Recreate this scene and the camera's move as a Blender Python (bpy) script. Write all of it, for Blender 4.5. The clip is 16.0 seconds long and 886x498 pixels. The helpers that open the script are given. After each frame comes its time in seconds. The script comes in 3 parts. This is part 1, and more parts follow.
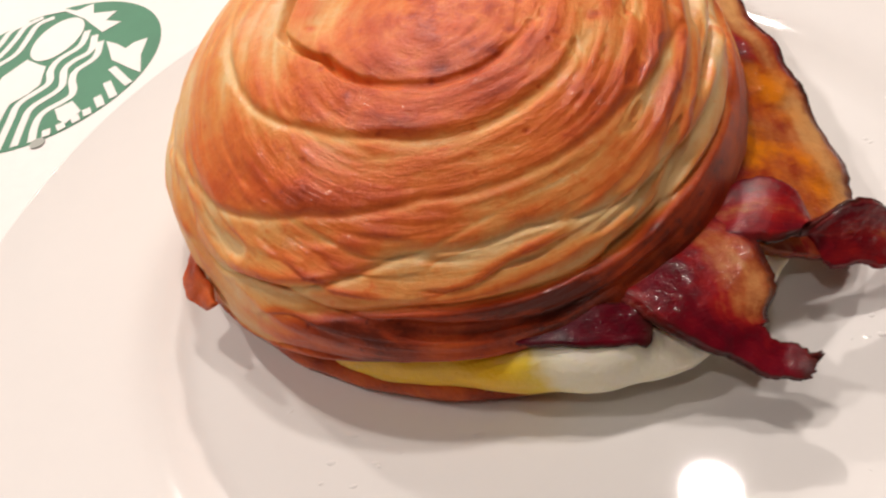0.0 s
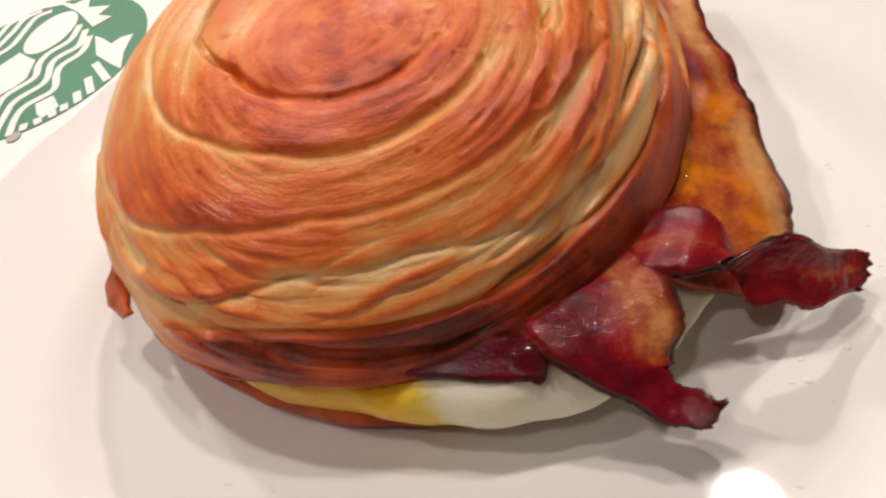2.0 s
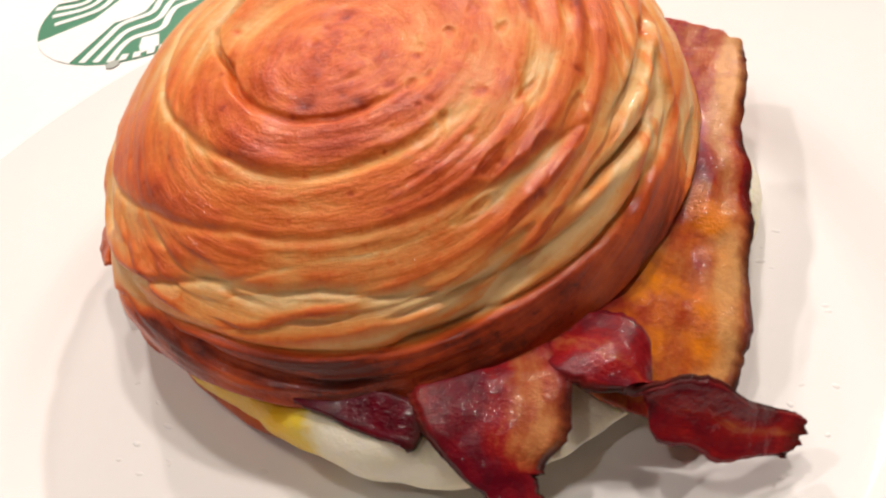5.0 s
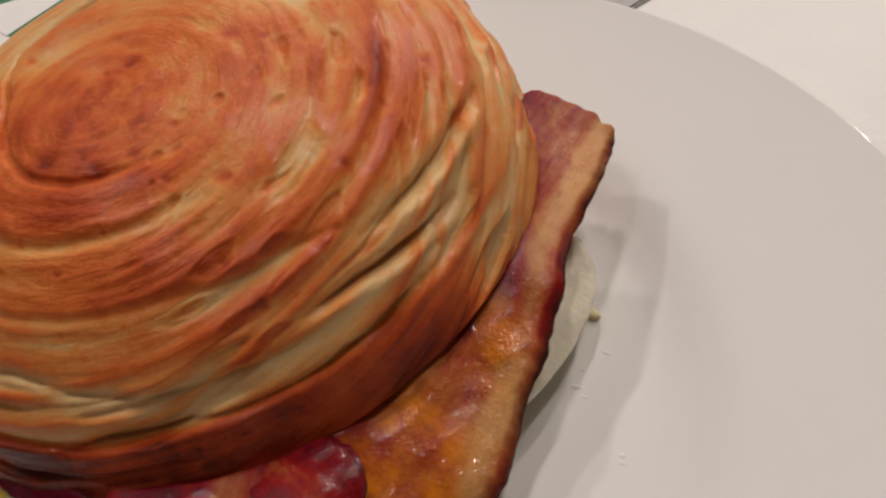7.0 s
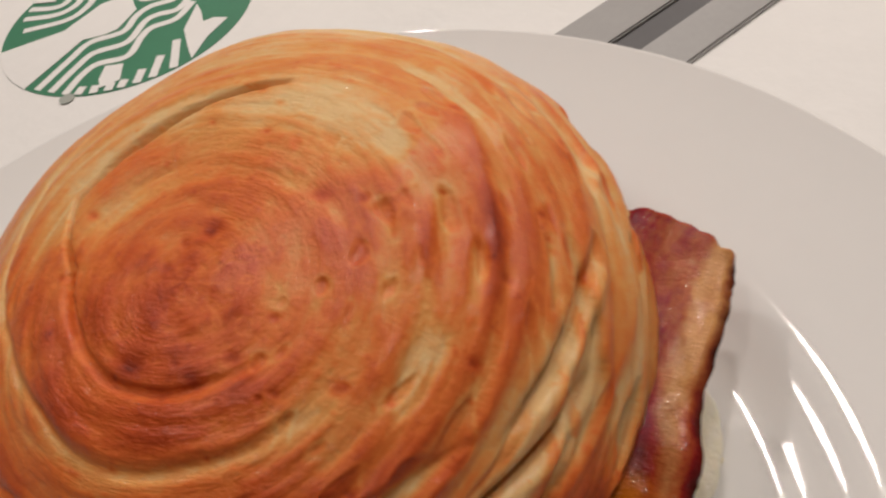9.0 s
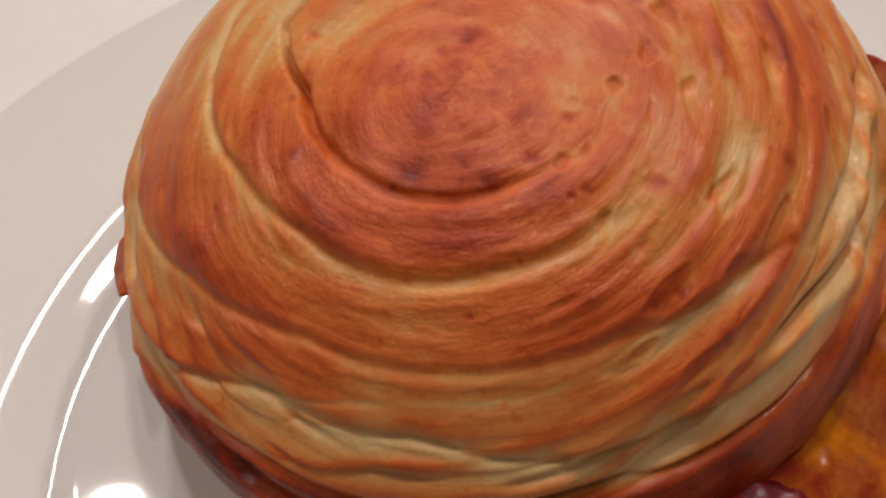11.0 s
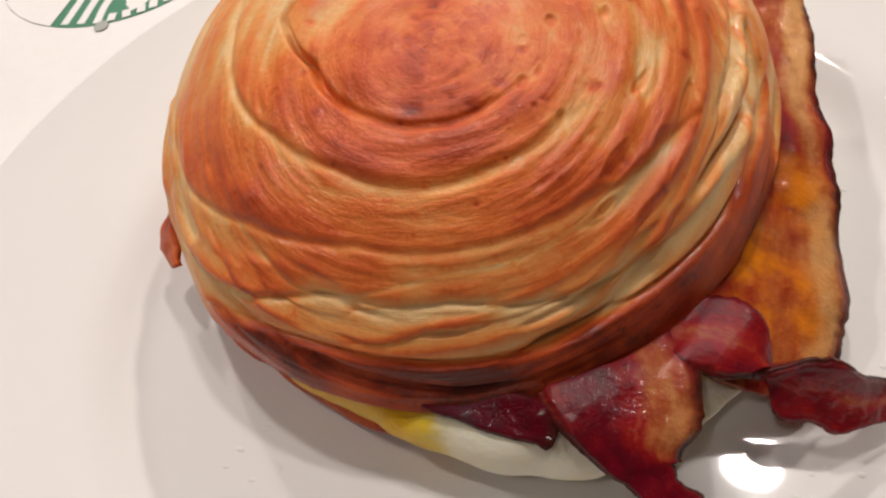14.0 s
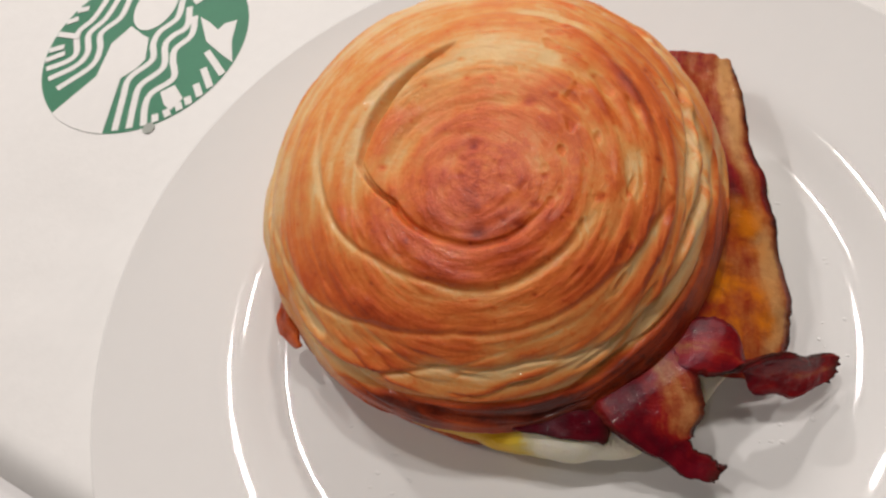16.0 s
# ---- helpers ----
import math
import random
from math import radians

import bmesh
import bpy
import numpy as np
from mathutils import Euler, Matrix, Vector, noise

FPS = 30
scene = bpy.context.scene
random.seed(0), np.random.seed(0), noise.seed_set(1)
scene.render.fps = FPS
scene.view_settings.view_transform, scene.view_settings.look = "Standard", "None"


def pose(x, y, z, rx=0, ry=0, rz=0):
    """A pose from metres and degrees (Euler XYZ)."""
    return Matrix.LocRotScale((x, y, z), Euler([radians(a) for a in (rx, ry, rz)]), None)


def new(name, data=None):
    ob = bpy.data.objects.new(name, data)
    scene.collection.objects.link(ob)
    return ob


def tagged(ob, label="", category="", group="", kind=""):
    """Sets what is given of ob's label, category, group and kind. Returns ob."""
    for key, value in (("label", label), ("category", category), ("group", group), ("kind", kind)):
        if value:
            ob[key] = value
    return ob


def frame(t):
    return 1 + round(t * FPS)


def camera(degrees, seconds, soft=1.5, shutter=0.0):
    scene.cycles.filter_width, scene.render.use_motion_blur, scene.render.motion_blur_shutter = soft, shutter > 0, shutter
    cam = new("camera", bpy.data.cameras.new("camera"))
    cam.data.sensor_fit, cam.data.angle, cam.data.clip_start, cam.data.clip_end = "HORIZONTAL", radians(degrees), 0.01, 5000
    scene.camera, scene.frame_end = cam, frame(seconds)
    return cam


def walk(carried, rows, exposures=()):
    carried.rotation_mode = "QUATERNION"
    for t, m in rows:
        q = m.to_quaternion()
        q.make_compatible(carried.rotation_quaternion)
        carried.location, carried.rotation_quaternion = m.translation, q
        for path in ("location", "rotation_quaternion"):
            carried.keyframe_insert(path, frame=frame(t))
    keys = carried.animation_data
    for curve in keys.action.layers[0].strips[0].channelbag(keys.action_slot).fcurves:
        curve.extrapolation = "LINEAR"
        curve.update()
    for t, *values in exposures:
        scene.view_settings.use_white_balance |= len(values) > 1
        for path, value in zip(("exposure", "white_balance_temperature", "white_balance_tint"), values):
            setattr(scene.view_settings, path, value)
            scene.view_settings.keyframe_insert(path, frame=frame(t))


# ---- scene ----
cam = camera(60.6, 16.0, soft=2.3, shutter=0.4)
METRES, EYE, TILT, LEAN, TURN = 0.402, 0.132, -47.96, 11.74, 0.0
CX, CY = 0.003, -0.113  # the plate's middle is the origin
ROWS = [
    (0.0, 0.0, 0.0, 0.0, 0.0, 0.0, -0.0),
    (0.5, 0.0214, -0.0058, 0.0055, 0.47, -0.3, 0.51),
    (1.0, 0.0279, -0.0002, 0.0042, 1.34, -0.45, -0.15),
    (1.5, 0.0428, 0.0036, 0.0065, 2.65, -0.65, -1.03),
    (2.0, 0.0649, 0.0168, 0.0146, 3.84, -0.69, -2.17),
    (2.5, 0.1017, 0.0281, 0.0224, 5.11, -1.36, -4.11),
    (3.0, 0.0948, 0.0267, 0.0204, 7.08, -2.32, -6.33),
    (3.5, 0.09, 0.0233, 0.0355, 7.14, -1.9, -7.08),
    (6.0, 0.2043, 0.0521, 0.0982, 20.14, -7.02, -23.3),
    (6.5, 0.2229, 0.0726, 0.1293, 20.75, -7.8, -24.16),
    (7.0, 0.2253, 0.1016, 0.1493, 20.55, -8.46, -24.17),
    (7.5, 0.2303, 0.1193, 0.1758, 20.28, -9.14, -23.43),
    (8.0, 0.2062, 0.1242, 0.1875, 20.34, -9.75, -23.13),
    (8.5, 0.187, 0.1302, 0.194, 19.89, -9.84, -22.94),
    (9.0, 0.1389, 0.1205, 0.2018, 19.91, -11.78, -22.62),
    (9.5, 0.0967, 0.1229, 0.1855, 19.39, -12.86, -22.94),
    (12.0, 0.0633, 0.0958, 0.0414, 12.84, -10.05, -20.86),
    (12.5, 0.0894, 0.0945, 0.0247, 12.08, -8.81, -19.93),
    (13.0, 0.0701, 0.0609, 0.0599, 12.0, -8.43, -18.16),
    (13.5, 0.0654, 0.0344, 0.0692, 10.71, -9.37, -15.5),
    (14.0, 0.0612, 0.0222, 0.0785, 9.32, -9.97, -13.53),
    (14.5, 0.0453, 0.0162, 0.1009, 7.32, -11.85, -11.13),
    (15.0, 0.0188, -0.0185, 0.126, 6.61, -12.48, -8.87),
    (15.5, 0.0118, -0.0529, 0.1471, 4.57, -13.52, -6.53),
    (16.0, 0.0027, -0.0953, 0.1778, 4.34, -14.83, -4.71),
]
walk(cam, [(t, pose(CX, CY, EYE, TILT, LEAN, TURN) @ pose(METRES * x, METRES * y, METRES * z, 90 + pitch, roll, yaw)) for t, x, y, z, yaw, pitch, roll in ROWS],
     exposures=[(0.0, 0.28, 6900, 14.0), (0.5, 0.38, 6900, 14.0), (1.5, 0.42, 6900, 14.0), (2.0, 0.28, 6900, 14.0), (3.5, 0.55, 6900, 14.0), (5.8, 0.35, 6781, 12.4), (6.4, 0.08, 6750, 12.0), (7.0, -0.4, 6759, 11.8), (7.5, -0.72, 6767, 11.6), (8.0, -0.42, 6774, 11.5), (9.0, -0.37, 6789, 11.2), (9.7, -0.42, 6800, 11.0), (11.8, -0.1, 6950, 14.8), (12.1, 0.2, 6971, 15.3), (12.5, 0.75, 7000, 16.0), (13.0, 0.42, 6888, 14.5), (13.5, 0.14, 6775, 13.0), (14.0, 0.1, 6662, 11.5), (14.5, 0.06, 6550, 10.0), (15.5, -0.16, 6480, 9.7), (16.0, -0.16, 6450, 9.5)])

# ---- light: recessed downlights in the ceiling of a closed kitchen, one an added fill ----
CEIL = 1.6
world = bpy.data.worlds.new("night")
world.use_nodes = True
world.node_tree.nodes["Background"].inputs["Color"].default_value = (0.02, 0.018, 0.015, 1)
scene.world = world


# (x, y, watts, disc size)
# fifth: unseen fill lamp, added to brighten the bun's front left
LAMPS = [(0.26, 0.62, 7.0, 0.12), (-0.33, 0.53, 7.0, 0.11), (-1.25, 1.55, 19.0, 0.12), (0.0, 2.05, 31.0, 0.12), (-1.10, 0.05, 6.5, 0.12), (-0.25, -0.55, 2.2, 0.08)]
for lx, ly, watts, size in LAMPS:
    lamp = bpy.data.lights.new("downlight", "AREA")
    lamp.shape, lamp.size, lamp.energy, lamp.color = "DISK", size, watts, (1.0, 0.94, 0.905)
    ob = new("downlight_glow", lamp)
    ob.matrix_world = pose(lx, ly, CEIL - 0.012)


# ---- small tools ----
def fbm(p, octaves=3):
    return noise.fractal(p, 1.0, 2.0, octaves)


def smooth(x, lo, hi):
    t = np.clip((np.asarray(x, float) - lo) / (hi - lo), 0, 1)
    return t * t * (3 - 2 * t)


def catmull(points, n):
    """n points on a smooth curve through the given ones."""
    p = np.array(points, float)
    p = np.vstack([2 * p[0] - p[1], p, 2 * p[-1] - p[-2]])
    out = []
    for u in np.linspace(0, len(p) - 3 - 1e-9, n):
        i = int(u)
        t = u - i
        a, b, c, d = p[i:i + 4]
        out.append(0.5 * (2 * b + (c - a) * t + (2 * a - 5 * b + 4 * c - d) * t ** 2 + (3 * b - a - 3 * c + d) * t ** 3))
    return np.array(out)


def mesh_of(name, verts, faces, mat, parent=None, label="", attrs=None, flat=False):
    me = bpy.data.meshes.new(name)
    me.from_pydata([tuple(v) for v in verts], [], faces)
    me.materials.append(mat)
    for key, val in (attrs or {}).items():
        val = np.asarray(val, np.float32)
        if val.ndim == 1:
            me.attributes.new(key, "FLOAT", "POINT").data.foreach_set("value", val)
        else:
            me.attributes.new(key, "FLOAT_VECTOR", "POINT").data.foreach_set("vector", val.ravel())
    if not flat:
        me.polygons.foreach_set("use_smooth", [True] * len(me.polygons))
    me.update()
    ob = new(name, me)
    if parent:
        ob.parent = parent
    return tagged(ob, label)


def grid_faces(rows, cols, wrap=False, start=0):
    f = []
    for i in range(rows - 1):
        for j in range(cols if wrap else cols - 1):
            k = (j + 1) % cols
            f.append((start + i * cols + j, start + i * cols + k, start + (i + 1) * cols + k, start + (i + 1) * cols + j))
    return f


def part(name, bm, material, parent=None, label="", shade=True):
    me = bpy.data.meshes.new(name)
    bm.to_mesh(me)
    bm.free()
    me.materials.append(material)
    if shade:
        me.polygons.foreach_set("use_smooth", [True] * len(me.polygons))
    ob = new(name, me)
    if parent:
        ob.parent = parent
    return tagged(ob, label)


def lathe(profile, steps):
    p = np.array(profile)
    ang = np.linspace(0, 2 * np.pi, steps, endpoint=False)
    v = np.stack([np.outer(p[:, 0], np.cos(ang)), np.outer(p[:, 0], np.sin(ang)), np.repeat(p[:, 1:2], steps, 1)], -1).reshape(-1, 3)
    return v, grid_faces(len(p), steps, True)


# ---- materials ----
def material(name, rough=0.5, **values):
    m = bpy.data.materials.new(name)
    m.use_nodes = True
    b = m.node_tree.nodes["Principled BSDF"]
    b.inputs["Roughness"].default_value = rough
    for k, v in values.items():
        b.inputs[k.replace("_", " ")].default_value = v
    return m, m.node_tree.nodes, m.node_tree.links, b


def ramp(nodes, stops):
    r = nodes.new("ShaderNodeValToRGB")
    e = r.color_ramp.elements
    while len(e) < len(stops):
        e.new(0.5)
    for el, (p, c) in zip(e, stops):
        el.position, el.color = p, (*c, 1)
    return r


def noise_tex(nodes, links, vector, scale, detail=4, rough=0.55):
    n = nodes.new("ShaderNodeTexNoise")
    n.inputs["Scale"].default_value, n.inputs["Detail"].default_value, n.inputs["Roughness"].default_value = scale, detail, rough
    links.new(vector, n.inputs["Vector"])
    return n.outputs["Fac"]


def attr(nodes, name):
    a = nodes.new("ShaderNodeAttribute")
    a.attribute_name = name
    return a


def math_node(nodes, links, op, a, b=0.0, c=0.0):
    m = nodes.new("ShaderNodeMath")
    m.operation = op
    for i, v in enumerate((a, b, c)):
        if isinstance(v, (int, float)):
            m.inputs[i].default_value = v
        else:
            links.new(v, m.inputs[i])
    return m.outputs[0]


def bump(nodes, links, bsdf, height, distance, strength=1.0, socket="Normal"):
    b = nodes.new("ShaderNodeBump")
    b.inputs["Strength"].default_value, b.inputs["Distance"].default_value = strength, distance
    links.new(height, b.inputs["Height"])
    links.new(b.outputs["Normal"], bsdf.inputs[socket])
    return b


def spread(nodes, links, value, lo, hi):
    r = nodes.new("ShaderNodeMapRange")
    r.inputs["To Min"].default_value, r.inputs["To Max"].default_value = lo, hi
    links.new(value, r.inputs["Value"])
    return r.outputs[0]


def make_crust():
    m, n, l, b = material("baked_pastry_crust", 0.38, Specular_IOR_Level=0.12)
    bake, grain, pos = attr(n, "bake"), attr(n, "grain"), n.new("ShaderNodeTexCoord")
    strand = noise_tex(n, l, grain.outputs["Vector"], 1.5, 3, 0.55)
    streak = noise_tex(n, l, grain.outputs["Vector"], 3.2, 5, 0.6)
    fibre = noise_tex(n, l, grain.outputs["Vector"], 9.0, 4, 0.65)
    cloud = noise_tex(n, l, pos.outputs["Object"], 55, 4, 0.6)
    mottle = noise_tex(n, l, pos.outputs["Object"], 190, 4, 0.6)
    fine = noise_tex(n, l, pos.outputs["Object"], 1100, 3, 0.6)
    flecks = noise_tex(n, l, pos.outputs["Object"], 420, 2, 0.5)
    v = bake.outputs["Fac"]
    for tex, amount in ((strand, 0.30), (streak, 0.20), (fibre, 0.12), (cloud, 0.28), (mottle, 0.40), (fine, 0.14)):
        v = math_node(n, l, "MULTIPLY_ADD", math_node(n, l, "SUBTRACT", tex, 0.5), amount, v)
    v = math_node(n, l, "MULTIPLY_ADD", spread(n, l, math_node(n, l, "MULTIPLY_ADD", flecks, 5.0, -3.2), 0.0, 1.0), 0.22, v)
    r = ramp(n, [(0.0, (0.79, 0.52, 0.24)), (0.22, (0.79, 0.335, 0.096)), (0.45, (0.74, 0.178, 0.038)), (0.66, (0.57, 0.094, 0.020)), (0.85, (0.36, 0.044, 0.011)), (1.0, (0.13, 0.016, 0.006))])
    l.new(v, r.inputs["Fac"])
    l.new(r.outputs["Color"], b.inputs["Base Color"])
    l.new(spread(n, l, math_node(n, l, "MULTIPLY_ADD", mottle, 0.6, math_node(n, l, "MULTIPLY", streak, 0.4)), 0.52, 0.26), b.inputs["Roughness"])
    h = math_node(n, l, "MULTIPLY_ADD", math_node(n, l, "MULTIPLY_ADD", fibre, 0.5, math_node(n, l, "MULTIPLY_ADD", strand, 0.9, streak)), 0.6, math_node(n, l, "MULTIPLY_ADD", mottle, 0.7, math_node(n, l, "MULTIPLY", fine, 0.4)))
    bump(n, l, b, h, 0.0005, 0.8)
    glaze = noise_tex(n, l, pos.outputs["Object"], 420, 2, 0.5)
    b.inputs["Coat IOR"].default_value = 1.5
    bump(n, l, b, math_node(n, l, "MULTIPLY_ADD", glaze, 0.8, math_node(n, l, "MULTIPLY_ADD", fibre, 0.5, math_node(n, l, "MULTIPLY", streak, 0.6))), 0.00022, 1.0, "Coat Normal")
    l.new(spread(n, l, math_node(n, l, "MULTIPLY_ADD", cloud, 2.4, -0.7), 0.08, 0.48), b.inputs["Coat Weight"])
    b.inputs["Coat Roughness"].default_value = 0.10
    b.inputs["Subsurface Weight"].default_value = 0.10
    b.inputs["Subsurface Radius"].default_value = (0.003, 0.0012, 0.0005)
    b.inputs["Subsurface Scale"].default_value = 1.0
    return m


def make_bacon():
    m, n, l, b = material("fried_bacon", 0.3, Specular_IOR_Level=0.05)
    meat, char, cheese, pos = attr(n, "meat"), attr(n, "char"), attr(n, "cheese"), n.new("ShaderNodeTexCoord")
    g = attr(n, "grain")
    streak = noise_tex(n, l, g.outputs["Vector"], 2.0, 5, 0.6)
    mottle = noise_tex(n, l, pos.outputs["Object"], 300, 4, 0.6)
    fine = noise_tex(n, l, pos.outputs["Object"], 1400, 3, 0.6)
    v = math_node(n, l, "MULTIPLY_ADD", math_node(n, l, "SUBTRACT", streak, 0.5), 0.35, meat.outputs["Fac"])
    v = math_node(n, l, "MULTIPLY_ADD", math_node(n, l, "SUBTRACT", mottle, 0.5), 0.45, v)
    r = ramp(n, [(0.0, (0.60, 0.30, 0.11)), (0.28, (0.40, 0.095, 0.030)), (0.46, (0.29, 0.012, 0.012)), (0.66, (0.15, 0.004, 0.011)), (1.0, (0.05, 0.002, 0.009))])
    l.new(v, r.inputs["Fac"])
    mc = n.new("ShaderNodeMix")
    mc.data_type = "RGBA"
    l.new(math_node(n, l, "MULTIPLY", cheese.outputs["Fac"], spread(n, l, math_node(n, l, "MULTIPLY_ADD", noise_tex(n, l, pos.outputs["Object"], 110, 3, 0.6), 5.0, -2.0), 0.15, 1.0)), mc.inputs["Factor"])
    l.new(r.outputs["Color"], mc.inputs["A"])
    mc.inputs["B"].default_value = (0.76, 0.215, 0.010, 1)
    md = n.new("ShaderNodeMix")
    md.data_type = "RGBA"
    c = math_node(n, l, "MULTIPLY_ADD", math_node(n, l, "SUBTRACT", mottle, 0.5), 0.9, char.outputs["Fac"])
    l.new(spread(n, l, c, 0.0, 1.0), md.inputs["Factor"])
    l.new(mc.outputs["Result"], md.inputs["A"])
    md.inputs["B"].default_value = (0.045, 0.012, 0.008, 1)
    l.new(md.outputs["Result"], b.inputs["Base Color"])
    l.new(spread(n, l, mottle, 0.12, 0.40), b.inputs["Roughness"])
    bump(n, l, b, math_node(n, l, "MULTIPLY_ADD", streak, 0.12, math_node(n, l, "MULTIPLY_ADD", mottle, 0.5, math_node(n, l, "MULTIPLY", fine, 0.6))), 0.0006, 0.6)
    wet = noise_tex(n, l, pos.outputs["Object"], 560, 2, 0.5)
    bump(n, l, b, math_node(n, l, "MULTIPLY_ADD", wet, 1.0, math_node(n, l, "MULTIPLY", mottle, 0.5)), 0.00055, 1.0, "Coat Normal")
    b.inputs["Coat Weight"].default_value, b.inputs["Coat Roughness"].default_value = 0.38, 0.06
    return m


def make_egg():
    m, n, l, b = material("cooked_egg", 0.35, Specular_IOR_Level=0.5)
    yolk, pos = attr(n, "yolk"), n.new("ShaderNodeTexCoord")
    mottle = noise_tex(n, l, pos.outputs["Object"], 220, 4, 0.6)
    fine = noise_tex(n, l, pos.outputs["Object"], 900, 3, 0.6)
    v = math_node(n, l, "MULTIPLY_ADD", math_node(n, l, "SUBTRACT", mottle, 0.5), 0.45, yolk.outputs["Fac"])
    r = ramp(n, [(0.0, (0.86, 0.80, 0.64)), (0.32, (0.84, 0.74, 0.46)), (0.55, (0.80, 0.56, 0.05)), (1.0, (0.82, 0.47, 0.010))])
    l.new(v, r.inputs["Fac"])
    l.new(r.outputs["Color"], b.inputs["Base Color"])
    bump(n, l, b, math_node(n, l, "MULTIPLY_ADD", mottle, 1.0, math_node(n, l, "MULTIPLY", fine, 0.4)), 0.0009, 0.6)
    b.inputs["Subsurface Weight"].default_value = 0.25
    b.inputs["Subsurface Radius"].default_value = (0.004, 0.003, 0.0012)
    b.inputs["Subsurface Scale"].default_value = 1.0
    return m


def make_plain(name, color, rough, grain_scale, amount, bump_d=0.0, **values):
    """A surface of one colour with faint variation at two scales."""
    m, n, l, b = material(name, rough, **values)
    pos = n.new("ShaderNodeTexCoord")
    big = noise_tex(n, l, pos.outputs["Object"], grain_scale, 4, 0.6)
    small = noise_tex(n, l, pos.outputs["Object"], grain_scale * 14, 3, 0.6)
    v = math_node(n, l, "MULTIPLY_ADD", small, 0.4, math_node(n, l, "MULTIPLY", big, 0.6))
    r = ramp(n, [(0.3, tuple(c * (1 - amount) for c in color)), (0.7, tuple(min(1, c * (1 + amount)) for c in color))])
    l.new(v, r.inputs["Fac"])
    l.new(r.outputs["Color"], b.inputs["Base Color"])
    if bump_d:
        bump(n, l, b, v, bump_d, 0.5)
    return m


CRUST, BACON, EGG = make_crust(), make_bacon(), make_egg()
PORCELAIN = make_plain("white_glazed_porcelain", (0.80, 0.785, 0.76), 0.045, 12, 0.012, 0.0, Specular_IOR_Level=0.5)
PAPER = make_plain("white_bag_paper", (0.82, 0.80, 0.77), 0.6, 14, 0.03, 0.0006)
INK = make_plain("green_print", (0.035, 0.20, 0.105), 0.55, 60, 0.10)
MARK_INK = make_plain("grey_print", (0.36, 0.38, 0.34), 0.6, 60, 0.05)
COUNTER = make_plain("white_stone_counter", (0.80, 0.775, 0.76), 0.28, 9, 0.03)
STEEL = make_plain("grey_brushed_steel", (0.34, 0.33, 0.32), 0.55, 40, 0.06, Metallic=0.2)
STEEL_DARK = make_plain("dark_steel_groove", (0.10, 0.096, 0.098), 0.6, 40, 0.06)
WALL_PAINT = make_plain("warm_wall_paint", (0.24, 0.20, 0.17), 0.8, 3, 0.03)
CEIL_PAINT = make_plain("white_ceiling_paint", (0.38, 0.34, 0.31), 0.85, 3, 0.02)
FLOOR_WOOD = make_plain("brown_floor", (0.22, 0.13, 0.07), 0.5, 6, 0.2)
LAMP_TRIM = make_plain("white_lamp_trim", (0.8, 0.78, 0.75), 0.4, 20, 0.02)


# ---- the room ----
def box(x0, x1, y0, y1, z0, z1, bevel=0.0, segments=2):
    bm = bmesh.new()
    bmesh.ops.create_cube(bm, size=1.0)
    for v in bm.verts:
        v.co = ((x0 + x1) / 2 + v.co.x * (x1 - x0), (y0 + y1) / 2 + v.co.y * (y1 - y0), (z0 + z1) / 2 + v.co.z * (z1 - z0))
    if bevel:
        bmesh.ops.bevel(bm, geom=bm.edges[:], offset=bevel, segments=segments, affect="EDGES", profile=0.5)
    return bm


RX, RY, FLOOR_Z = 2.1, 2.3, -0.93
for name, b in (("wall_north", (-RX, RX, RY, RY + 0.1)), ("wall_south", (-RX, RX, -RY - 0.1, -RY)),
                ("wall_east", (RX, RX + 0.1, -RY - 0.1, RY + 0.1)), ("wall_west", (-RX - 0.1, -RX, -RY - 0.1, RY + 0.1))):
    tagged(part(name, box(*b, FLOOR_Z, CEIL), WALL_PAINT, shade=False), "plain warm painted kitchen wall", "wall", kind="structure")
tagged(part("floor", box(-RX - 0.1, RX + 0.1, -RY - 0.1, RY + 0.1, FLOOR_Z - 0.1, FLOOR_Z), FLOOR_WOOD, shade=False), "brown wooden kitchen floor", "floor", kind="structure")
tagged(part("ceiling", box(-RX - 0.1, RX + 0.1, -RY - 0.1, RY + 0.1, CEIL, CEIL + 0.1), CEIL_PAINT, shade=False), "plain white painted ceiling", "ceiling", kind="structure")
for lx, ly, watts, size in LAMPS:
    v, f = lathe([(size / 2 + 0.004, CEIL - 0.001), (size / 2 + 0.004, CEIL - 0.012), (size / 2 + 0.018, CEIL - 0.010), (size / 2 + 0.022, CEIL - 0.001)], 48)
    v[:, 0] += lx
    v[:, 1] += ly
    tagged(mesh_of("ceiling_downlight", v, f, LAMP_TRIM), "white round recessed downlight in the unseen ceiling", "ceiling light", group="downlights in the ceiling")

counter = tagged(new("counter"), "white stone kitchen counter under the plate", "counter")
part("worktop", box(-0.9, 0.9, -0.55, 0.62, -0.034, -0.004, 0.004), COUNTER, counter)
part("cabinet_body", box(-0.86, 0.86, -0.5, 0.6, FLOOR_Z, -0.0345, 0.003), WALL_PAINT, counter)


# ---- paper bag with its printed emblem ----
BAG_T = 0.0092
EX, EY, ER = -0.1705, 0.1158, 0.0453  # the print on it


